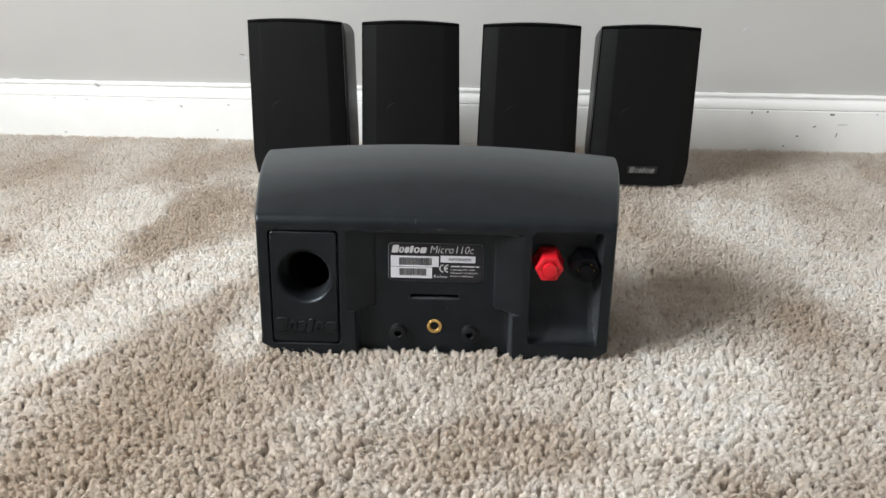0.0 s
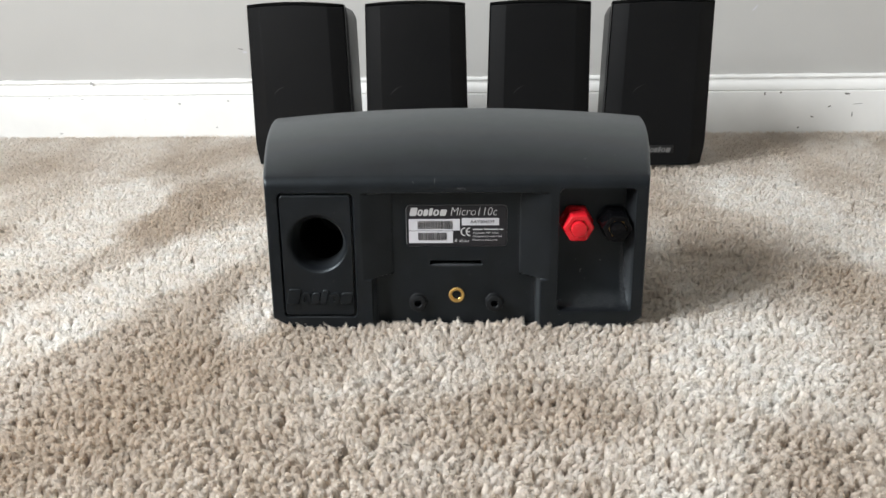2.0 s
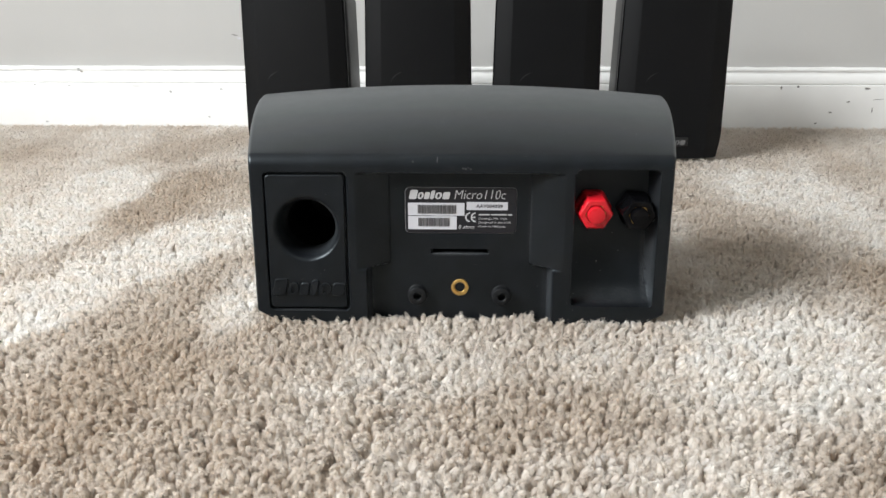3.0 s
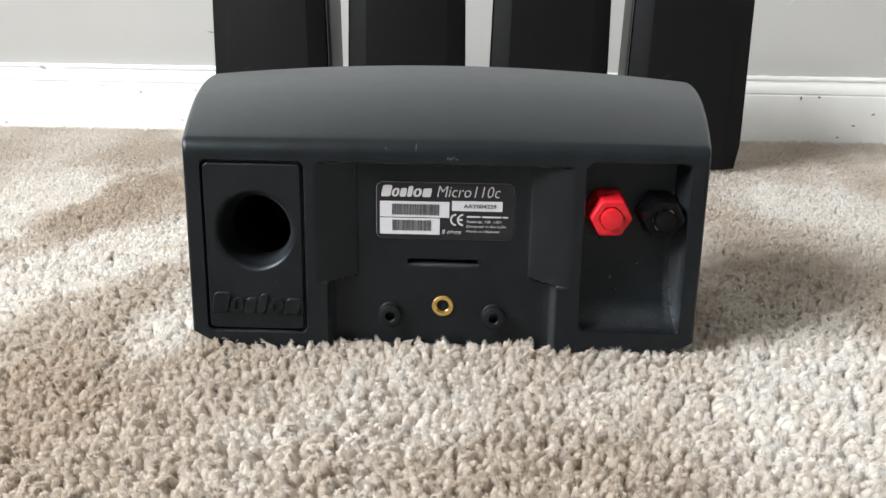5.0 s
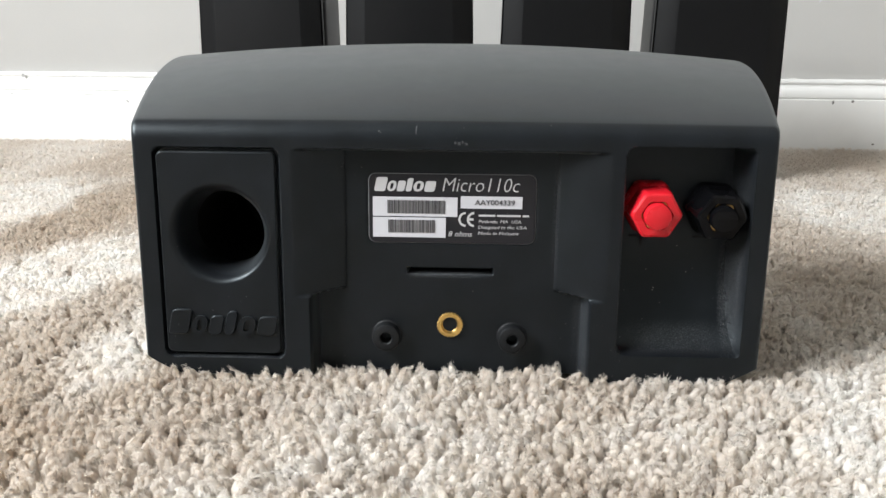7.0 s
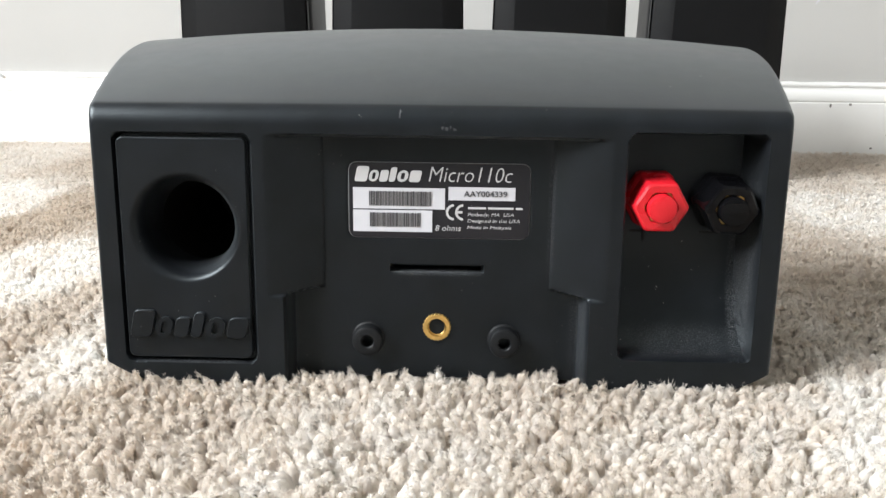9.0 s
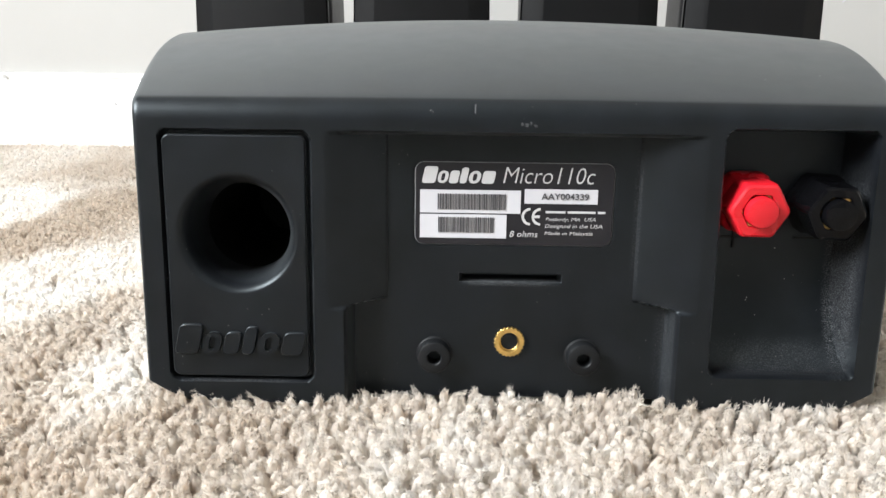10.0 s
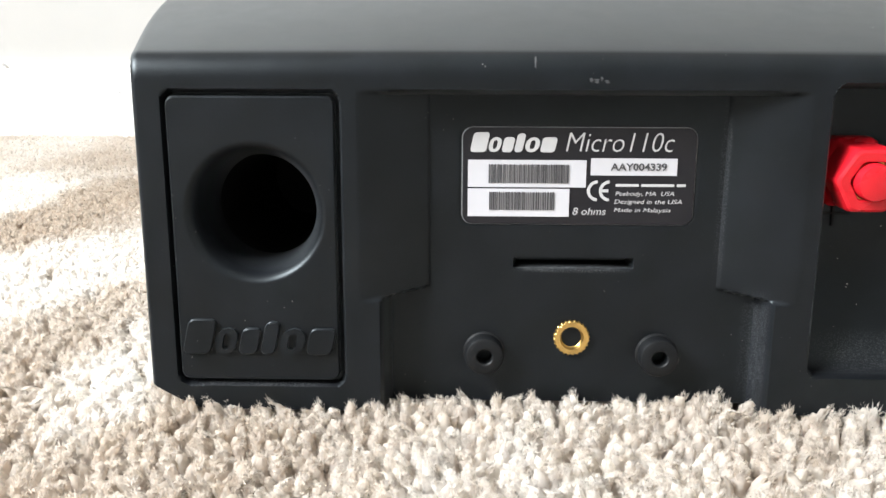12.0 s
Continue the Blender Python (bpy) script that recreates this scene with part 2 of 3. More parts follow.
def plate(bm, outline, y0, y1, bevel=0.0):
    """A flat piece with the given outline in x and z, from depth y0 (seen side) to y1."""
    cx, cz = (sum(p[i] for p in outline) / len(outline) for i in (0, 1))
    def shrunk(p):
        d = math.hypot(p[0] - cx, p[1] - cz)
        return (cx + (p[0] - cx) * (1 - bevel / d), cz + (p[1] - cz) * (1 - bevel / d))
    top = [bm.verts.new((shrunk(p)[0], y0, shrunk(p)[1])) for p in outline]
    mid = [bm.verts.new((p[0], y0 + bevel, p[1])) for p in outline]
    low = [bm.verts.new((p[0], y1, p[1])) for p in outline]
    bm.faces.new(top)
    for a, b in ((top, mid), (mid, low)):
        for i in range(len(a)):
            j = (i + 1) % len(a)
            bm.faces.new((a[i], a[j], b[j], b[i]))
    return bm


# ---- structure ----
WALL_Y = 0.594


def slab(name, x0, x1, y0, y1, z0, z1, material, label, category):
    bm = box(bmesh.new(), x0, x1, y0, y1, z0, z1)
    ob = part(name, bm, material, None, label)
    return tagged(ob, label, category, kind="structure")


# east wall is unseen; X1 keeps it near so it bounces light back
X1, Y0, CEIL = 1.6, -3.0, 2.44
slab("wall_north", WX - 0.12, X1 + 0.12, WALL_Y, WALL_Y + 0.12, -0.02, CEIL, WALL, "warm grey painted wall behind the loudspeakers", "wall")
slab("wall_south", WX - 0.12, X1 + 0.12, Y0 - 0.12, Y0, -0.02, CEIL, WALL, "unseen warm grey wall closing the room", "wall")
slab("wall_east", X1, X1 + 0.12, Y0, WALL_Y, -0.02, CEIL, WALL, "unseen warm grey wall closing the room", "wall")
slab("ceiling", WX - 0.12, X1 + 0.12, Y0 - 0.12, WALL_Y + 0.12, CEIL, CEIL + 0.1, CEILING, "plain white painted ceiling", "ceiling")
bm = bmesh.new()
box(bm, WX - 0.12, WX, Y0, WY0, -0.02, CEIL), box(bm, WX - 0.12, WX, WY1, WALL_Y, -0.02, CEIL)
box(bm, WX - 0.12, WX, WY0, WY1, -0.02, WZ0), box(bm, WX - 0.12, WX, WY0, WY1, WZ1, CEIL)
tagged(part("wall_west", bm, WALL, None), "warm grey painted wall with a window opening", "wall", kind="structure")

# carpet backing, a thin sheet over the whole room
bm = box(bmesh.new(), WX - 0.12, X1 + 0.12, Y0 - 0.12, WALL_Y + 0.12, -0.06, -0.0078)
floor = tagged(part("floor", bm, BACKING, None), "beige carpeted floor of the room", "floor", kind="structure")


# skirting board: flat lower face, a small groove and a moulded top
def skirting():
    prof = [(0.0, -0.012), (0.0, 0.0470), (0.0004, 0.0484), (0.0022, 0.0490), (0.0022, 0.0500), (0.0012, 0.0508), (0.0014, 0.0535),
            (0.0026, 0.0570), (0.0048, 0.0602), (0.0066, 0.0620), (0.0068, 0.0638), (0.0058, 0.0650), (0.0056, 0.0668), (0.0066, 0.0684), (0.0085, 0.0690), (0.0125, 0.0693)]
    xs = np.linspace(WX, X1, 260)
    rng = np.random.RandomState(4)
    g = np.zeros((len(xs), len(prof), 3))
    for j, (dy, z) in enumerate(prof):
        g[:, j] = np.stack([xs, np.full(len(xs), WALL_Y - 0.0125 + dy), z + 0.0003 * rng.randn(len(xs)) * (z > 0.06)], -1)
    return mesh_of("baseboard", *sheets(g), angle=40)


baseboard = tagged(link("baseboard", skirting(), TRIM), "white gloss-painted moulded skirting board with scuffs", "baseboard", kind="structure")


# ---- centre loudspeaker, seen from its back ----
SPK = pose(0, -0.0095, 0, -3.04, 0, 0)
speaker = new("centre_loudspeaker")
speaker.matrix_world = SPK
tagged(speaker, "black plastic centre loudspeaker lying back side forward on the carpet", "loudspeaker")
HALF, DEEP, REAR_TOP, EDGE_R = 0.1092, 0.089, 0.0888, 0.0075
REC, CUP = 0.0080, 0.0165  # depths of the middle recess and of the terminal cup


def half_width(y):
    s = np.clip(y / DEEP, 0, 1)
    return HALF + 0.0120 * (1 - (1 - s) ** 1.45)


def top_height(y):
    s = np.clip(y / DEEP, 0, 1)
    return 0.0862 + 0.0236 * (1 - (1 - s) ** 1.7)


def crown(u, y):
    return 0.0062 * np.clip(y / DEEP, 0, 1) * (1 - u * u)


def rear_depth(x, z):
    """How far the back lies behind the face."""
    ax = np.abs(x)
    slope = 1 - np.clip((ax - 0.0372) / 0.0175, 0, 1)
    slope = np.where(ax < 0.0372, 1, slope ** 1.25 * 0.93)
    ledge = 0.0286 - 0.0020 * np.clip((ax - 0.0372) / 0.0116, 0, 1)
    upper = slope * step(z - ledge, 0.0005)
    lower = step(0.0482 - ax, 0.0014) * step(ledge - z, 0.0005)
    d = REC * (upper + lower) * step(0.0782 - z, 0.0006)
    # label bed and slot
    d = d + 0.0004 * step(-round_rect(x, z, 0.0004, 0.05745, 0.0297, 0.0124, 0.003), 0.0003)
    d = d + 0.006 * step(-round_rect(x, z, 0.0, 0.0349, 0.0150, 0.00100, 0.0003), 0.00035)
    # groove and seat of the port panel
    d = d + 0.0030 * step(-round_rect(x, z, -0.0803, 0.0412, 0.0215, 0.0374, 0.0030), 0.0004)
    # terminal cup with a scooped bottom and a slanting outer wall
    s = np.clip((z - 0.0075) / 0.034, 0, 1)
    cup = CUP * np.sqrt(1 - (1 - s) ** 2)
    cup = np.minimum(cup, CUP * np.clip((0.1021 - x) / 0.0024, 0, 1) ** 0.8)
    d = d + cup * step(-round_rect(x, z, 0.0809, 0.0437, 0.0214, 0.0366, 0.0032), 0.0005)
    return d


def speaker_shell():
    xs = np.unique(np.concatenate([np.linspace(-1, 1, 2 * 218 + 1), [sx * (1 - k / 1092.0) for k in (0, 1, 2, 4, 7, 11, 16) for sx in (-1, 1)]]))
    zs = np.concatenate([np.linspace(-0.006, REAR_TOP - EDGE_R, 185)])
    U, Z = np.meshgrid(xs, zs, indexing="ij")
    X = U * HALF
    edge = np.clip(np.abs(U) * HALF - (HALF - 0.0016), 0, 0.0016)
    lip = 0.0016 - np.sqrt(0.0016 ** 2 - edge ** 2)
    zb = -0.006 + 0.003 + 0.0068 * np.clip((np.abs(X) - 0.095) / 0.0142, 0, 1) ** 1.3
    Z2 = zb + (Z + 0.006) * (REAR_TOP - EDGE_R - zb) / (REAR_TOP - EDGE_R + 0.006)
    back = np.stack([X, rear_depth(X, Z2) + lip, Z2], -1)
    # rounded edge to the top, then the top forward to the crest
    rows = []
    a = np.linspace(0, np.pi / 2 - 0.42, 12)
    ys = [(EDGE_R * (1 - np.cos(t)), REAR_TOP - EDGE_R + EDGE_R * np.sin(t)) for t in a]
    y_end, z_end = ys[-1]
    for y in np.linspace(y_end, DEEP, 40)[1:]:
        ys.append((y, float(top_height(y)) + 0.0006 * min(1.0, (y - y_end) / 0.04)))
    for y, z in ys:
        hw = half_width(y)
        e = np.clip(np.abs(xs) * hw - (hw - 0.0022), 0, 0.0022)
        drop = 0.0022 - np.sqrt(0.0022 ** 2 - e ** 2)
        lean = np.clip((y - 0) / 0.006, 0, 1)
        rows.append(np.stack([xs * hw, y + 0.0 * xs + drop * (1 - lean) * 0.7, z + crown(xs, y) - drop * lean], -1))
    top = np.stack(rows, 1)
    # front lip, bulging a little
    front = []
    for k in np.linspace(0, 1, 12):
        z = top[:, -1, 2] * (1 - k) + -0.004 * k
        front.append(np.stack([top[:, -1, 0], top[:, -1, 1] + 0.002 * (1 - xs ** 2) * min(1, k * 6), z], -1))
    front = np.stack(front, 1)
    sides = []
    for i in (0, -1):
        rim = top[i]
        rings = []
        for k in np.linspace(0, 1, 16):
            rings.append(np.stack([rim[:, 0], rim[:, 1], rim[:, 2] * (1 - k) + back[i, 0, 2] * k], -1))
        sides.append(np.stack(rings, 1))
    verts, faces = sheets(back, top, front, *sides)
    v = np.array(verts)
    nb = len(back.reshape(-1, 3))
    keep = []
    for f in faces:
        c = v[list(f)].mean(0)
        if max(f) < nb and round_rect(c[0], c[2], -0.0803, 0.0412, 0.0215, 0.0374, 0.003) < -0.004:
            continue
        keep.append(f)
    return mesh_of("body", verts, keep, angle=38)


body = link("body", speaker_shell(), PLASTIC, speaker)


# port panel: rounded plate with a flared round port
def port_panel():
    n = 10
    cx, cz, px, pz = -0.0806, 0.0412, -0.0804, 0.0486
    out = loft_rect(cx, cz, 0.0205, 0.0361, 0.0022, n)
    # dense outline points along the straight sides
    dense = []
    for i in range(len(out)):
        p, q = out[i], out[(i + 1) % len(out)]
        m = max(1, int(math.hypot(q[0] - p[0], q[1] - p[1]) / 0.0012))
        dense += [(p[0] + (q[0] - p[0]) * k / m, p[1] + (q[1] - p[1]) * k / m) for k in range(m)]
    bm = bmesh.new()
    def ring(fn):
        return [bm.verts.new(fn(p)) for p in dense]
    def toward(p, r):
        a = math.atan2(p[1] - pz, p[0] - px)
        return px + r * math.cos(a), pz + r * math.sin(a)
    rings = [ring(lambda p: (p[0], 0.004, p[1])), ring(lambda p: (p[0], 0.0007, p[1]))]
    def inset(p, d):
        a = math.hypot(p[0] - cx, p[1] - cz)
        return p[0] - (p[0] - cx) / a * d, p[1] - (p[1] - cz) / a * d
    rings.append(ring(lambda p: (inset(p, 0.0005)[0], 0.0003, inset(p, 0.0005)[1])))
    for k in (0.25, 0.5, 0.75):
        rings.append(ring(lambda p: tuple((1 - k) * inset(p, 0.0006)[0] + k * toward(p, 0.0185)[0] if i == 0 else (0.0003 if i == 1 else (1 - k) * inset(p, 0.0006)[1] + k * toward(p, 0.0185)[1]) for i in range(3))))
    for t in list(np.linspace(0, 90, 18)) + [95, 100]:
        r, y = 0.0181 - 0.0043 * math.sin(radians(min(t, 90))), 0.0003 + 0.0130 * (1 - math.cos(radians(min(t, 90)))) + max(0, t - 90) * 0.0006
        rings.append(ring(lambda p: (toward(p, r)[0], y, toward(p, r)[1])))
    for a, b in zip(rings, rings[1:]):
        for i in range(len(a)):
            j = (i + 1) % len(a)
            bm.faces.new((a[i], a[j], b[j], b[i]))
    return bm


panel = part("port_panel", port_panel(), PLASTIC, speaker, "black bass port panel with a flared round opening", angle=20)
tube = lathe([(0.0140, 0.0180), (0.0137, 0.0192), (0.0133, 0.082), (0.0005, 0.0822)], 40)
part("port_tube", tube, TUBE, panel, "dark port tube", Matrix.Translation((-0.0804, 0, 0.0486)))


def oval(outer, inner, y0, y1):
    """A flat ring between two outlines of as many points."""
    bm = bmesh.new()
    rows = [[bm.verts.new((x, y, z)) for x, z in o] for o, y in ((outer, y1), (outer, y0), (inner, y0), (inner, y1))]
    for p, q in zip(rows, rows[1:]):
        for i in range(len(p)):
            j = (i + 1) % len(p)
            bm.faces.new((p[i], p[j], q[j], q[i]))
    return bm


def wordmark(name, x0, x1, z0, z1, y, height, material, parent, slant=0.22, bevel=0.0):
    """Slanted blocks and ovals in the place of a maker's mark."""
    h, w = z1 - z0, x1 - x0 - slant * (z1 - z0)
    edges = [0, 0.205, 0.365, 0.51, 0.625, 0.81, 1.0]
    for i in range(6):
        a, b = x0 + w * edges[i], x0 + w * (edges[i + 1] - 0.02)
        hh = h * (1.0 if i == 0 else 0.95 if i == 3 else 0.76)
        corner = (b - a) / 2.05 if i in (1, 4) else min(0.16 * h, (b - a) / 2.2)
        o = [(x + slant * (z - z0), z) for x, z in loft_rect((a + b) / 2, z0 + hh / 2, (b - a) / 2, hh / 2, corner, 3)]
        if i in (1, 4):
            hole = [(x + slant * (z - z0), z) for x, z in loft_rect((a + b) / 2, z0 + hh / 2, (b - a) * 0.17, hh * 0.30, (b - a) * 0.165, 3)]
            part(name, oval(o, hole, y - height, y + 0.0003), material, parent)
        else:
            part(name, plate(bmesh.new(), o, y - height, y + 0.0003, bevel), material, parent)


wordmark("raised_block", -0.1003, -0.0592, 0.0122, 0.0214, 0.0003, 0.0011, PLASTIC, panel, bevel=0.0003)

# rating label
LY = REC + 0.0004
LX0, LX1, LZ0, LZ1 = -0.0288, 0.0297, 0.0452, 0.0697
rating = part("rating_label", plate(bmesh.new(), loft_rect((LX0 + LX1) / 2, (LZ0 + LZ1) / 2, (LX1 - LX0) / 2, (LZ1 - LZ0) / 2, 0.0026), LY - 0.0006, LY + 0.0002, 0.00015), PLATE, speaker, "charcoal rating label with white print")
rim = bmesh.new()
o1, o2 = (loft_rect((LX0 + LX1) / 2, (LZ0 + LZ1) / 2, (LX1 - LX0) / 2 + e, (LZ1 - LZ0) / 2 + e, 0.0026 + e) for e in (0.0003, -0.0001))
v1, v2 = ([rim.verts.new((x, LY - 0.0005 + e, z)) for x, z in o] for o, e in ((o1, 0.0004), (o2, 0.0)))
for i in range(len(v1)):
    rim.faces.new((v1[i], v1[(i + 1) % len(v1)], v2[(i + 1) % len(v1)], v2[i]))
part("label_edge", rim, PLATE_EDGE, rating, "thin pale edge of the label")
UNIT = (LX1 - LX0) / 1010.0
PY = LY - 0.0006


def lx(px):
    return LX0 + (px - 100) * UNIT


def lz(py):
    return LZ1 - (py - 72) * (LZ1 - LZ0) / 420.0


def flat(name, x0, x1, y0, y1, material, parent, lift=0.00020, label=""):
    bm = box(bmesh.new(), lx(x0), lx(x1), PY - lift, PY + 0.0001, lz(y1), lz(y0))
    return part(name, bm, material, parent, label)


def text(name, words, x0, x1, y0, y1, material, parent, lift=0.00020, slant=0.2, weight=0.0, label=""):
    """Words in the built-in font, fitted into a field of the label."""
    cu = bpy.data.curves.new(name, "FONT")
    cu.body, cu.shear, cu.offset, cu.extrude, cu.resolution_u = words, slant, weight, 0.0, 3
    tmp = bpy.data.objects.new(name, cu)
    scene.collection.objects.link(tmp)
    me = bpy.data.meshes.new_from_object(tmp.evaluated_get(bpy.context.evaluated_depsgraph_get()))
    scene.collection.objects.unlink(tmp)
    bpy.data.objects.remove(tmp)
    co = np.zeros(len(me.vertices) * 3)
    me.vertices.foreach_get("co", co)
    co = co.reshape(-1, 3)
    lo, hi = co.min(0), co.max(0)
    out = np.zeros_like(co)
    out[:, 0] = lx(x0) + (co[:, 0] - lo[0]) / (hi[0] - lo[0]) * (lx(x1) - lx(x0))
    out[:, 1] = PY - lift
    out[:, 2] = lz(y1) + (co[:, 1] - lo[1]) / (hi[1] - lo[1]) * (lz(y0) - lz(y1))
    me.vertices.foreach_set("co", out.ravel())
    me.update()
    return link(name, me, material, parent, label)


wordmark("printed_block", lx(130), lx(523), lz(178), lz(93), PY, 0.00020, PRINT, rating)
text("model_print", "Micro110c", 546, 1012, 92, 174, PRINT, rating, slant=0.22, weight=-0.012)
for k, (x0, x1, y0, y1, b0, b1, c0, c1) in enumerate(((123, 638, 211, 329, 213, 562, 230, 310), (123, 568, 336, 458, 217, 502, 350, 428))):
    st = flat("barcode_sticker", x0, x1, y0, y1, STICKER, rating, label="white sticker with a bar code")
    bars, x = bmesh.new(), b0
    rng = random.Random(11 + k)
    while x < b1:
        w = rng.choice((2.2, 2.2, 4.4, 6.0))
        box(bars, lx(x), lx(min(x + w, b1)), PY - 0.0004, PY, lz(c1), lz(c0))
        x += w + rng.choice((2.4, 3.4, 5.5))
    tagged(part("bar_code", bars, INK, st, "black bar code"), kind="stuff")
st = flat("serial_sticker", 657, 1030, 202, 276, STICKER, rating, label="white serial number sticker")
text("serial_print", "AAY004339", 742, 985, 222, 255, INK, st, lift=0.0004, slant=0.0, weight=0.02)
text("print_line", "8 ohms", 585, 730, 417, 449, PRINT, rating)
for a, b in ((768, 868), (880, 1022), (1034, 1072)):
    flat("print_bar", a, b, 313, 324, PRINT, rating)
text("print_line", "Peabody, MA  USA", 768, 1025, 345, 369, PRINT, rating)
text("print_line", "Designed in the USA", 765, 1060, 380, 405, PRINT, rating)
text("print_line", "Made in Malaysia", 765, 1012, 418, 441, PRINT, rating)


def arc_mark():
    bm = bmesh.new()
    for cx, bar in ((690, False), (742, True)):
        ri, ro = 33 * UNIT, 46 * UNIT
        x, z = lx(cx), lz(343)
        pts = [radians(a) for a in np.linspace(92, 268, 20)]
        i, o = ([bm.verts.new((x + r * math.cos(a), PY - 0.00020, z + r * math.sin(a))) for a in pts] for r in (ri, ro))
        for q in range(len(pts) - 1):
            bm.faces.new((i[q], i[q + 1], o[q + 1], o[q]))
        if bar:
            box(bm, x - 38 * UNIT, x - 5 * UNIT, PY - 0.00020, PY, z - 6.5 * UNIT, z + 6.5 * UNIT)
    return bm


part("conformity_mark", arc_mark(), PRINT, rating, "white two-letter conformity mark of arcs")

# mounting hardware
for sx in (-1, 1):
    ring = lathe([(0.0056, 0.0), (0.0056, -0.0003), (0.0051, -0.0006), (0.0051, -0.0036), (0.0048, -0.0043), (0.0042, -0.0046), (0.0023, -0.0046), (0.0020, -0.0043), (0.0019, 0.006), (0.0001, 0.006)], 48)
    part("standoff", ring, RUBBER, speaker, "round grey rubber standoff with a hole", Matrix.Translation((sx * 0.0227, REC, 0.0107)))
knurl = lambda a, r, y: np.where(r > 0.0042, 0.00016 * np.sign(np.sin(24 * a)), 0 * a)
insert = lathe([(0.0046, 0.001), (0.0046, -0.0006), (0.0044, -0.0008), (0.0031, -0.0008), (0.0028, -0.0003)] + [(0.0028 - 0.0004 * (i % 2), 0.0002 + 0.00045 * i) for i in range(16)] + [(0.0026, 0.009)], 96, knurl)
part("threaded_insert", insert, BRASS, speaker, "knurled brass threaded insert", Matrix.Translation((0.0002, REC - 0.0004, 0.0150)))
part("insert_hole", lathe([(0.0029, 0.0086), (0.0002, 0.0087)], 24), TUBE, speaker, "dark bottom of the thread", Matrix.Translation((0.0002, REC, 0.0150)))


# scratches on the rounded back edge
def scratch(x, t0, t1, w, seed):
    rng = random.Random(seed)
    bm = bmesh.new()
    rows = []
    for i in range(7):
        t = radians(t0 + (t1 - t0) * i / 6)
        r = EDGE_R + 0.00012
        ww, dx = w * (0.4 + rng.random()) * (0.3 if i in (0, 6) else 1), rng.uniform(-0.0002, 0.0002)
        y, z = EDGE_R - r * math.cos(t), REAR_TOP - EDGE_R + r * math.sin(t)
        rows.append([bm.verts.new((x + dx + q * ww, y, z)) for q in (-0.5, 0.5)])
    for p, q in zip(rows, rows[1:]):
        bm.faces.new((p[0], p[1], q[1], q[0]))
    part("scratch", bm, SCUFF, speaker, "pale scratch")


for i, (x, t0, t1, w) in enumerate(((-0.0117, 20, 46, 0.0004), (-0.0121, 62, 70, 0.0008), (0.0015, -4, 4, 0.0007), (0.0028, -6, 2, 0.0012), (0.0040, -2, 6, 0.0005), (0.0052, -6, 0, 0.0009))):
    scratch(x, t0, t1, w, i)


# binding posts
def hex_nut():
    bm = bmesh.new()
    n = 12
    def ring(r, y, roundness):
        pts = []
        for i in range(6 * n):
            a = 2 * math.pi * i / (6 * n)
            rel = (a % (math.pi / 3)) - math.pi / 6
            hexr = r * math.cos(math.pi / 6) / math.cos(rel)
            rr = hexr * (1 - roundness) + min(hexr, r * 0.955) * roundness
            pts.append(bm.verts.new((rr * math.cos(a), y, rr * math.sin(a))))
        return pts
    prof = [(0.0096, 0.0160, 1), (0.0096, 0.0138, 1), (0.0103, 0.0132, 1), (0.0103, 0.0096, 1), (0.0098, 0.0086, 0.8), (0.0091, 0.0076, 0.3), (0.0091, -0.0008, 0.3), (0.0088, -0.0018, 0.8), (0.0080, -0.0023, 1), (0.0057, -0.0023, 1), (0.0054, -0.0019, 1), (0.0053, 0.0010, 1)]
    rings = [ring(*p) for p in prof]
    for p, q in zip(rings, rings[1:]):
        for i in range(6 * n):
            j = (i + 1) % (6 * n)
            bm.faces.new((p[i], p[j], q[j], q[i]))
    return bm


for x, z, colour, words in ((0.0703, 0.0577, RED, "red"), (0.0925, 0.0572, BLACK_GLOSS, "black")):
    post = part("binding_post", hex_nut(), colour, speaker, f"{words} hexagonal plastic binding post", pose(x, 0.0025, z, 5, 0 if words == "red" else 3, 0), angle=30)
    part("contact_ring", lathe([(0.0053, 0.0006), (0.0052, -0.0008), (0.0047, -0.0008), (0.0045, 0.0006)], 40), BRASS, post, "thin brass ring")
    part("cap", lathe([(0.00455, 0.000), (0.00455, -0.0040), (0.0043, -0.0046), (0.0037, -0.0048), (0.0002, -0.0048)], 40), colour, post, f"round {words} cap")
bm = bmesh.new()
box(bm, 0.0643, 0.0733, 0.0160, 0.0167, 0.0469, 0.0476), box(bm, 0.0685, 0.0691, 0.0158, 0.0167, 0.0440, 0.0505)
part("plus_sign", bm, TUBE, speaker, "moulded plus sign")
part("minus_sign", box(bmesh.new(), 0.0872, 0.0962, 0.0160, 0.0167, 0.0469, 0.0476), TUBE, speaker, "moulded minus sign")

# ---- satellite loudspeakers ----
SH, SW, LIFT = 0.161, 0.0506, 0.006


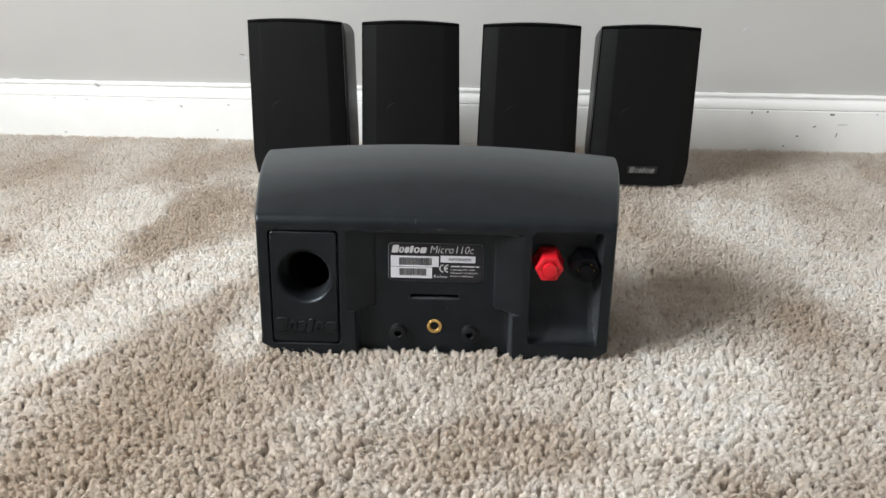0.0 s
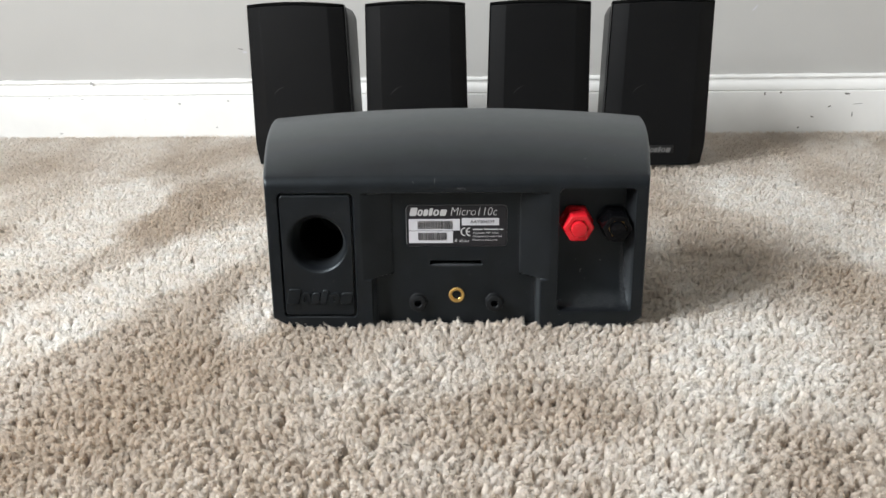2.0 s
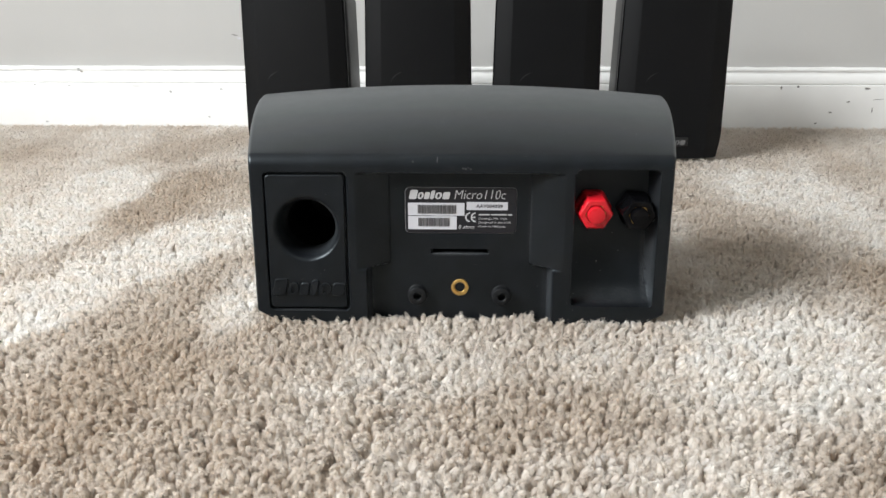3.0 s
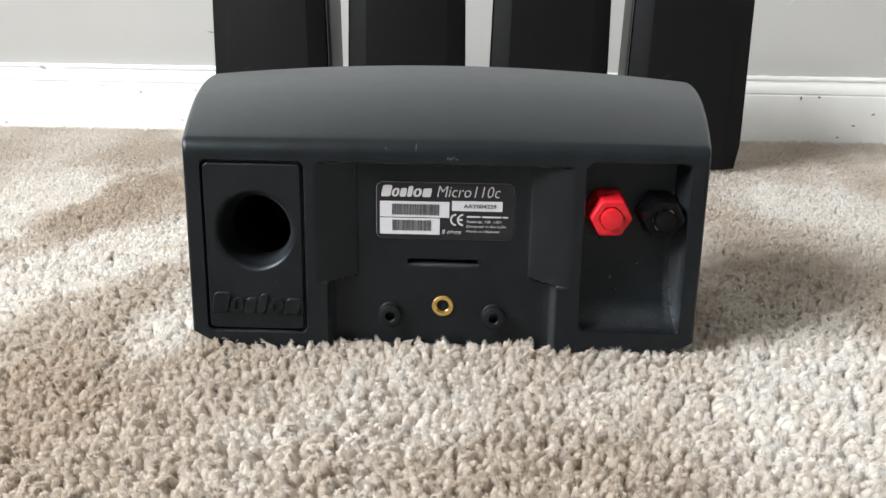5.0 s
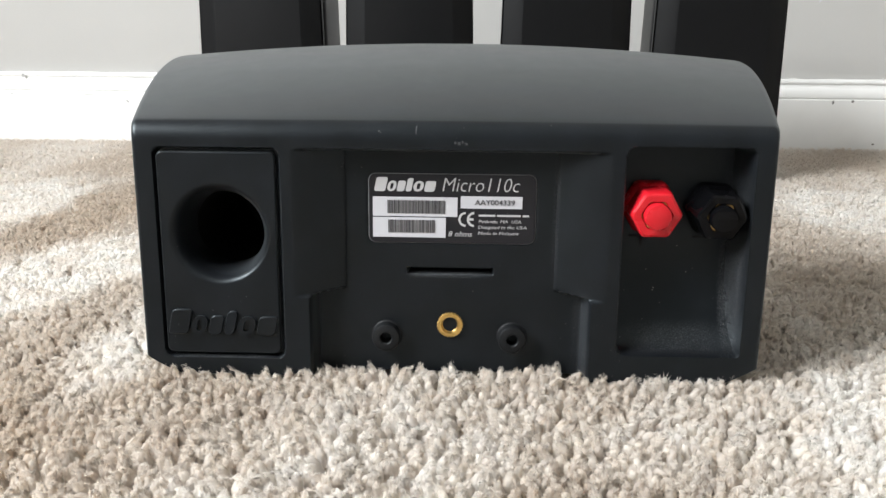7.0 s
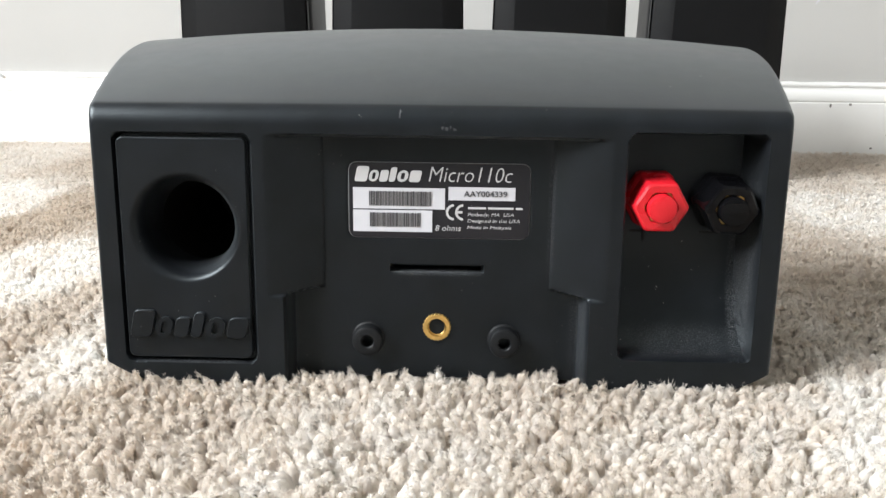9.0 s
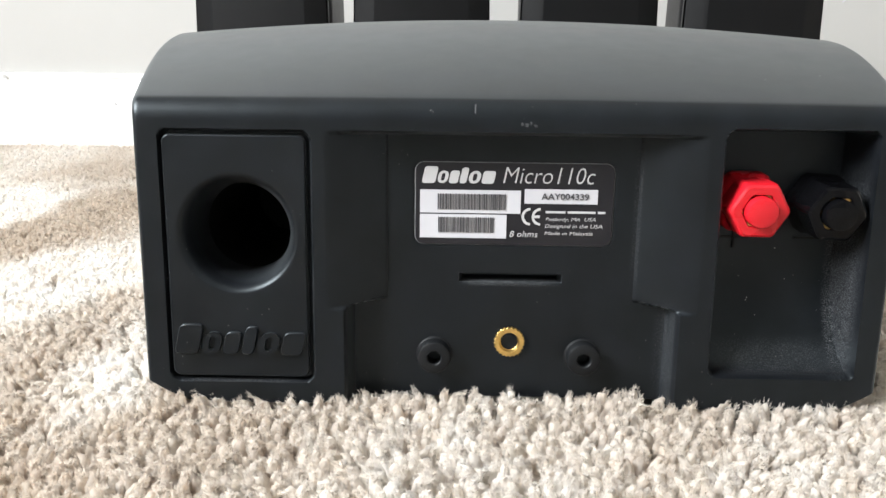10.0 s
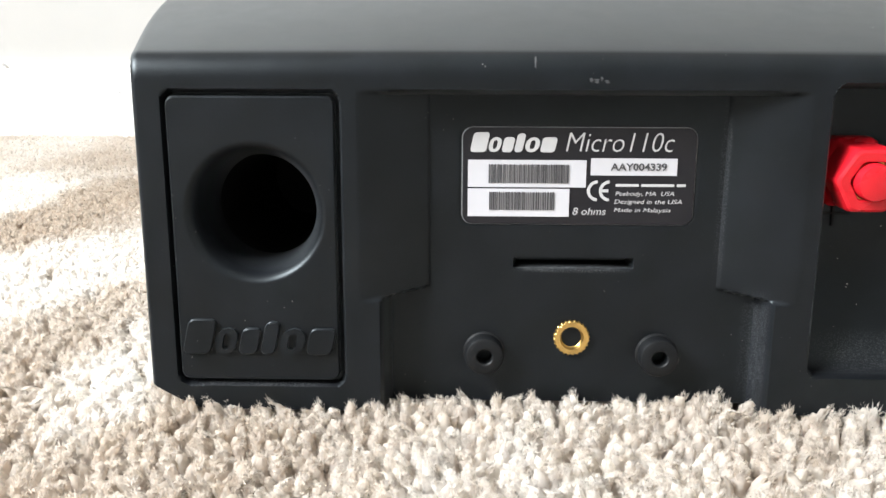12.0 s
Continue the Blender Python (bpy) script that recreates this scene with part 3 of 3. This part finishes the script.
def satellite():
    sat = new("satellite_loudspeaker")
    tagged(sat, "tall black satellite loudspeaker standing upright on beige carpet", "loudspeaker", "satellite loudspeakers in a row")
    us = np.unique(np.concatenate([np.linspace(-1, 1, 41), [-0.985, 0.985, -0.69, -0.71, 0.69, 0.71]]))

    def wide(z):
        return SW + 0.0035 * (1 - np.clip(z / SH, 0, 1)) - 0.0035 * (1 - np.clip(z / 0.022, 0, 1)) ** 2

    def plan(u):
        a = np.abs(u)
        return np.where(a < 0.7, -0.0092 + 0.0012 * (a / 0.7) ** 2, -0.0080 + 0.0070 * ((a - 0.7) / 0.3) ** 1.15)

    # grille
    zs = np.concatenate([[-0.004], np.linspace(0.004, SH - 0.0030, 24)])
    g = np.stack([np.stack([us * (wide(z) - 0.0012), plan(us), z + 0.003 * (1 - us ** 2) * (z / SH) ** 6], -1) for z in zs], 1)
    cap = np.stack([np.stack([us * (wide(SH) - 0.0012), plan(us) + 0.001 * k, np.full(len(us), SH - 0.0030) + 0.003 * (1 - us ** 2) * 0.82], -1) for k in (0, 1, 3)], 1)
    link("grille", mesh_of("grille", *sheets(g, cap), angle=12), GRILLE, sat, "black perforated grille with angled sides")
    # cabinet: rim round the grille, sides narrowing to the back, rounded back edges
    depth = [(0.0, 1.0, 0.0), (0.004, 1.0, 0.0), (0.0045, 0.992, 0.0003), (0.0052, 0.992, 0.0003), (0.0058, 1.0, 0.0)] + [(0.0058 + 0.062 * k, 1.0 - 0.07 * k, 0.008 * k) for k in (0.2, 0.5, 0.8, 1.0)]
    depth += [(0.0678 + 0.010 * math.sin(radians(a)), 0.93 - 0.12 * (1 - math.cos(radians(a))), 0.008 + 0.010 * (1 - math.cos(radians(a)))) for a in (20, 40, 60, 80, 90)]

    def outline(y, f, drop):
        pts = []
        rc = 0.009 * min(1.0, max(0.0, y - 0.004) / 0.012)
        for z in np.linspace(-0.004, SH - 0.0012 - drop - rc, 20):
            pts.append((-wide(z) * f, y, z))
        for u in np.linspace(-0.985, 0.985, 31):
            pts.append((u * wide(SH) * f, y + float(plan(np.array(u))) * max(0, 1 - y / 0.03), SH - drop + 0.003 * (1 - u * u) - rc * (1 - math.sqrt(max(0.0, 1 - (max(0.0, abs(u) - 0.82) / 0.172) ** 2)))))
        for z in np.linspace(SH - 0.0012 - drop - rc, -0.004, 20):
            pts.append((wide(z) * f, y, z))
        return pts
    rows = np.array([outline(*d) for d in depth])
    inner = rows[0].copy()
    inner[:, 0] *= 0.965
    inner[:, 2] = np.minimum(inner[:, 2], SH - 0.0028 + 0.003 * (1 - (inner[:, 0] / SW) ** 2))
    inner[:, 1] += 0.002
    verts, faces = sheets(np.concatenate([inner[None], rows]))
    n = rows.shape[1]
    faces.append(tuple(range(len(verts) - n, len(verts))))
    link("cabinet", mesh_of("cabinet", verts, faces, angle=40), CABINET, sat, "black plastic cabinet")
    # pale arc painted on the grille for the driver's gleam behind it
    bm = bmesh.new()
    rows = []
    for i in range(9):
        a = radians(100 + 55 * i / 8)
        w = 0.00035 * math.sin(math.pi * (i + 0.4) / 8.8)
        rows.append([bm.verts.new((-0.012 + (0.016 + q * w) * math.cos(a), -0.0096, 0.064 + (0.016 + q * w) * math.sin(a))) for q in (-1, 1)])
    for p, q in zip(rows, rows[1:]):
        bm.faces.new((p[0], p[1], q[1], q[0]))
    part("driver_gleam", bm, DRIVER_GLEAM, sat, "faint curved gleam of the driver, drawn pale")
    return sat


first = satellite()
PLACES = [(-0.1660, 0.3945, -5.0), (-0.0445, 0.3945, 0.0), (0.0815, 0.3925, 0.5), (0.2035, 0.3915, -1.0)]
sats = [first] + [copy_thing(first, pose(x, y, LIFT, 0, 0, r)) for x, y, r in PLACES[1:]]
first.matrix_basis = pose(PLACES[0][0], PLACES[0][1], LIFT, 0, 0, PLACES[0][2])
tagged(sats[3], "tall black satellite loudspeaker with small silver badge, on carpet")
bm = box(bmesh.new(), -0.0125, 0.0195, -0.0102, -0.0085, 0.0085, 0.0172, 0.0004)
badge = part("badge", bm, CABINET, sats[3], "small dark badge plate")
wordmark("badge_block", -0.0108, 0.0178, 0.0098, 0.0162, -0.0102, 0.0003, BADGE, badge)


# ---- marks on the skirting board and wall ----
def smudge(name, x, z, w, h, y, turn=0.0, material=DIRT, label="", seed=0):
    rng = random.Random(seed)
    bm = bmesh.new()
    ring = [bm.verts.new((w / 2 * math.cos(a) * rng.uniform(0.6, 1.1), 0, h / 2 * math.sin(a) * rng.uniform(0.6, 1.1))) for a in [i * math.pi / 6 for i in range(12)]]
    bm.faces.new(ring)
    ob = part(name, bm, material, None, "", pose(x, y, z, 0, turn, 0))
    return ob


BY = WALL_Y - 0.0127
for i, (x, z, w, h, r) in enumerate(((0.488, 0.0455, 0.010, 0.0035, 4), (0.468, 0.0295, 0.006, 0.003, -20), (0.4978, 0.0190, 0.002, 0.010, 0), (0.448, 0.0165, 0.006, 0.0028, 10), (0.405, 0.0475, 0.005, 0.004, 0), (0.385, 0.0460, 0.003, 0.006, 0), (0.503, 0.0325, 0.018, 0.0009, -4), (0.432, 0.003, 0.005, 0.003, 0), (0.545, 0.0465, 0.004, 0.002, 0),
                                     (-0.3636, 0.0395, 0.006, 0.004, 25), (-0.533, 0.0475, 0.004, 0.003, 0), (-0.405, 0.0460, 0.022, 0.0010, 1), (-0.30, 0.0425, 0.006, 0.0025, 0), (-0.318, 0.0085, 0.004, 0.003, 0), (-0.49, 0.0462, 0.006, 0.0016, 0), (-0.525, 0.0015, 0.006, 0.003, 0))):
    s = smudge("scuff_mark", x, z, 0.8 * w, 0.8 * h, BY, r, DIRT if x > 0 else PALE_DIRT, seed=i)
    s.parent = baseboard
for i, (x, z, w, h, r, m) in enumerate(((-0.4772, 0.0655, 0.005, 0.006, 0, PALE_DIRT),)):
    s = smudge("scuff_mark", x, z, w, h, WALL_Y - 0.0085, r, m, seed=40 + i)
    s.parent = baseboard
north = bpy.data.objects["wall_north"]
for i, (x, z, w, h, r, m) in enumerate(((0.3648, 0.1495, 0.013, 0.0022, -50, STICKER), (-0.281, 0.1065, 0.009, 0.0018, 8, DIRT), (-0.276, 0.1025, 0.006, 0.003, 0, STICKER), (0.170, 0.186, 0.007, 0.004, 0, STICKER), (0.60, 0.12, 0.006, 0.003, 0, DIRT))):
    s = smudge("wall_mark", x, z, w, h, WALL_Y - 0.0003, r, m, seed=60 + i)
    s.parent = north


# ---- carpet pile ----
def in_footprint(x, y):
    a = (np.abs(x) < 0.0960) & (y > -0.0075) & (y < 0.09)
    a &= ~((np.abs(x) < 0.046) & (y < -0.0035))
    for cx, cy, _ in PLACES:
        a |= (np.abs(x - cx) < 0.050) & (y > cy + 0.004) & (y < cy + 0.075)
    return a


def pile(name, y0, y1, pitch, rings, sides, hairs, height, seed, thick=1.0, around=False):
    """Cut yarn tufts: lumpy little columns with loose fibres at their tips."""
    rng = np.random.RandomState(seed)
    gx, gy = np.meshgrid(np.arange(-1.2, 1.2, pitch) if around else np.arange(-0.72, 0.72, pitch), np.arange(y0, y1, pitch), indexing="ij")
    x = (gx + (np.arange(gx.shape[1]) % 2) * pitch / 2 + rng.uniform(-0.42, 0.42, gx.shape) * pitch).ravel()
    y = (gy + rng.uniform(-0.42, 0.42, gy.shape) * pitch).ravel()
    middle = (np.abs(x) < (y + 0.50) * 0.60 + 0.05) & (y > -0.205)
    ok = (~middle if around else middle) & ~in_footprint(x, y) & (y < WALL_Y - 0.014)
    x, y = x[ok], y[ok]
    n = len(x)
    # the pile lies over one way or another in patches
    nap = np.array([noise.noise(Vector((a * 7.0, b * 7.0, 3.0))) for a, b in zip(x, y)])
    nap2 = np.array([noise.noise(Vector((a * 40.0, b * 40.0, 9.0))) for a, b in zip(x, y)])
    nap3, nap4 = (np.array([noise.noise(Vector((a * 130.0, b * 130.0, c))) for a, b in zip(x, y)]) for c in (5.0, 15.0))
    h = height * (1 + 0.07 * rng.randn(n).clip(-2, 2) + 0.13 * nap2)
    # tufts crowd up against the loudspeakers
    h *= 1 + np.where(np.abs(x) < 0.049, 0.16, 0.10 * (np.abs(x) < 0.108)) * np.exp(-((y + 0.010) / 0.012) ** 2)
    for cx, cy, _ in PLACES:
        h *= 1 + 0.28 * (np.abs(x - cx) < 0.060) * np.exp(-((y - cy + 0.012) / 0.016) ** 2)
    lean = np.stack([0.20 * nap + 0.25 * nap3 + 0.21 * rng.randn(n), -0.12 + 0.25 * nap + 0.25 * nap4 + 0.21 * rng.randn(n)], -1) * height
    rad = pitch * rng.uniform(0.52, 0.72, n)
    base_z = -0.0085
    ang0 = rng.uniform(0, 6.28, n)
    prof = {3: ((0.15, 0.92), (0.50, 0.84), (0.68, 0.52)), 2: ((0.18, 0.90), (0.58, 0.60))}[rings]
    V = []
    for f, rr in prof:
        for s in range(sides):
            a = ang0 + 2 * np.pi * s / sides + f * 1.6
            r = rad * rr * rng.uniform(0.78, 1.18, n)
            V.append(np.stack([x + lean[:, 0] * f * f + r * np.cos(a), y + lean[:, 1] * f * f + r * np.sin(a), base_z + h * f * (1 + (0.07 * rng.randn(n) if f > 0.3 else 0))], -1))
    V.append(np.stack([x + lean[:, 0], y + lean[:, 1], base_z + h * (prof[-1][0] + 0.05)], -1))
    V = np.stack(V, 1)
    per = V.shape[1]
    F = []
    for k in range(rings - 1):
        for s in range(sides):
            t = (s + 1) % sides
            F += [(k * sides + s, k * sides + t, (k + 1) * sides + t), (k * sides + s, (k + 1) * sides + t, (k + 1) * sides + s)]
    top = (rings - 1) * sides
    F += [(top + s, top + (s + 1) % sides, per - 1) for s in range(sides)]
    F = np.array(F)
    allv = [V.reshape(-1, 3)]
    allf = [(F[None] + (np.arange(n) * per)[:, None, None]).reshape(-1, 3)]
    off = n * per
    # loose fibres fanning out from the heart of each tuft to its domed end
    for _ in range(hairs):
        a, el = rng.uniform(0, 6.28, n), np.arcsin(rng.uniform(0.12, 1.0, n))
        d = np.stack([np.cos(a) * np.cos(el), np.sin(a) * np.cos(el), np.sin(el)], -1)
        across = rng.uniform(0, 6.28, n)
        side = np.stack([np.cos(across), np.sin(across), 0.4 * rng.randn(n)], -1) * rng.uniform(0.00008, 0.00018, n)[:, None] * thick
        heart = np.stack([x + lean[:, 0] * 0.35, y + lean[:, 1] * 0.35, base_z + h * 0.38], -1)
        dome = np.stack([rad * 1.10, rad * 1.10, h * 0.53], -1) * d
        dome[:, :2] += lean * (0.65 * d[:, 2:])
        tip = heart + dome * rng.uniform(0.88, 1.06, n)[:, None] + rng.randn(n, 3) * height * 0.03
        root = heart + dome * rng.uniform(0.60, 0.90, n)[:, None]
        tri = np.stack([root - side, root + side, tip], 1)
        allv.append(tri.reshape(-1, 3))
        allf.append(off + np.arange(n * 3).reshape(-1, 3))
        off += n * 3
    v, f = np.concatenate(allv), np.concatenate(allf)
    me = bpy.data.meshes.new(name)
    me.vertices.add(len(v)), me.loops.add(f.size), me.polygons.add(len(f))
    me.vertices.foreach_set("co", v.ravel())
    me.loops.foreach_set("vertex_index", f.ravel().astype(np.int32))
    me.polygons.foreach_set("loop_start", np.arange(0, f.size, 3, dtype=np.int32))
    me.polygons.foreach_set("use_smooth", np.ones(len(f), dtype=bool))
    me.update(calc_edges=True)
    me.validate()
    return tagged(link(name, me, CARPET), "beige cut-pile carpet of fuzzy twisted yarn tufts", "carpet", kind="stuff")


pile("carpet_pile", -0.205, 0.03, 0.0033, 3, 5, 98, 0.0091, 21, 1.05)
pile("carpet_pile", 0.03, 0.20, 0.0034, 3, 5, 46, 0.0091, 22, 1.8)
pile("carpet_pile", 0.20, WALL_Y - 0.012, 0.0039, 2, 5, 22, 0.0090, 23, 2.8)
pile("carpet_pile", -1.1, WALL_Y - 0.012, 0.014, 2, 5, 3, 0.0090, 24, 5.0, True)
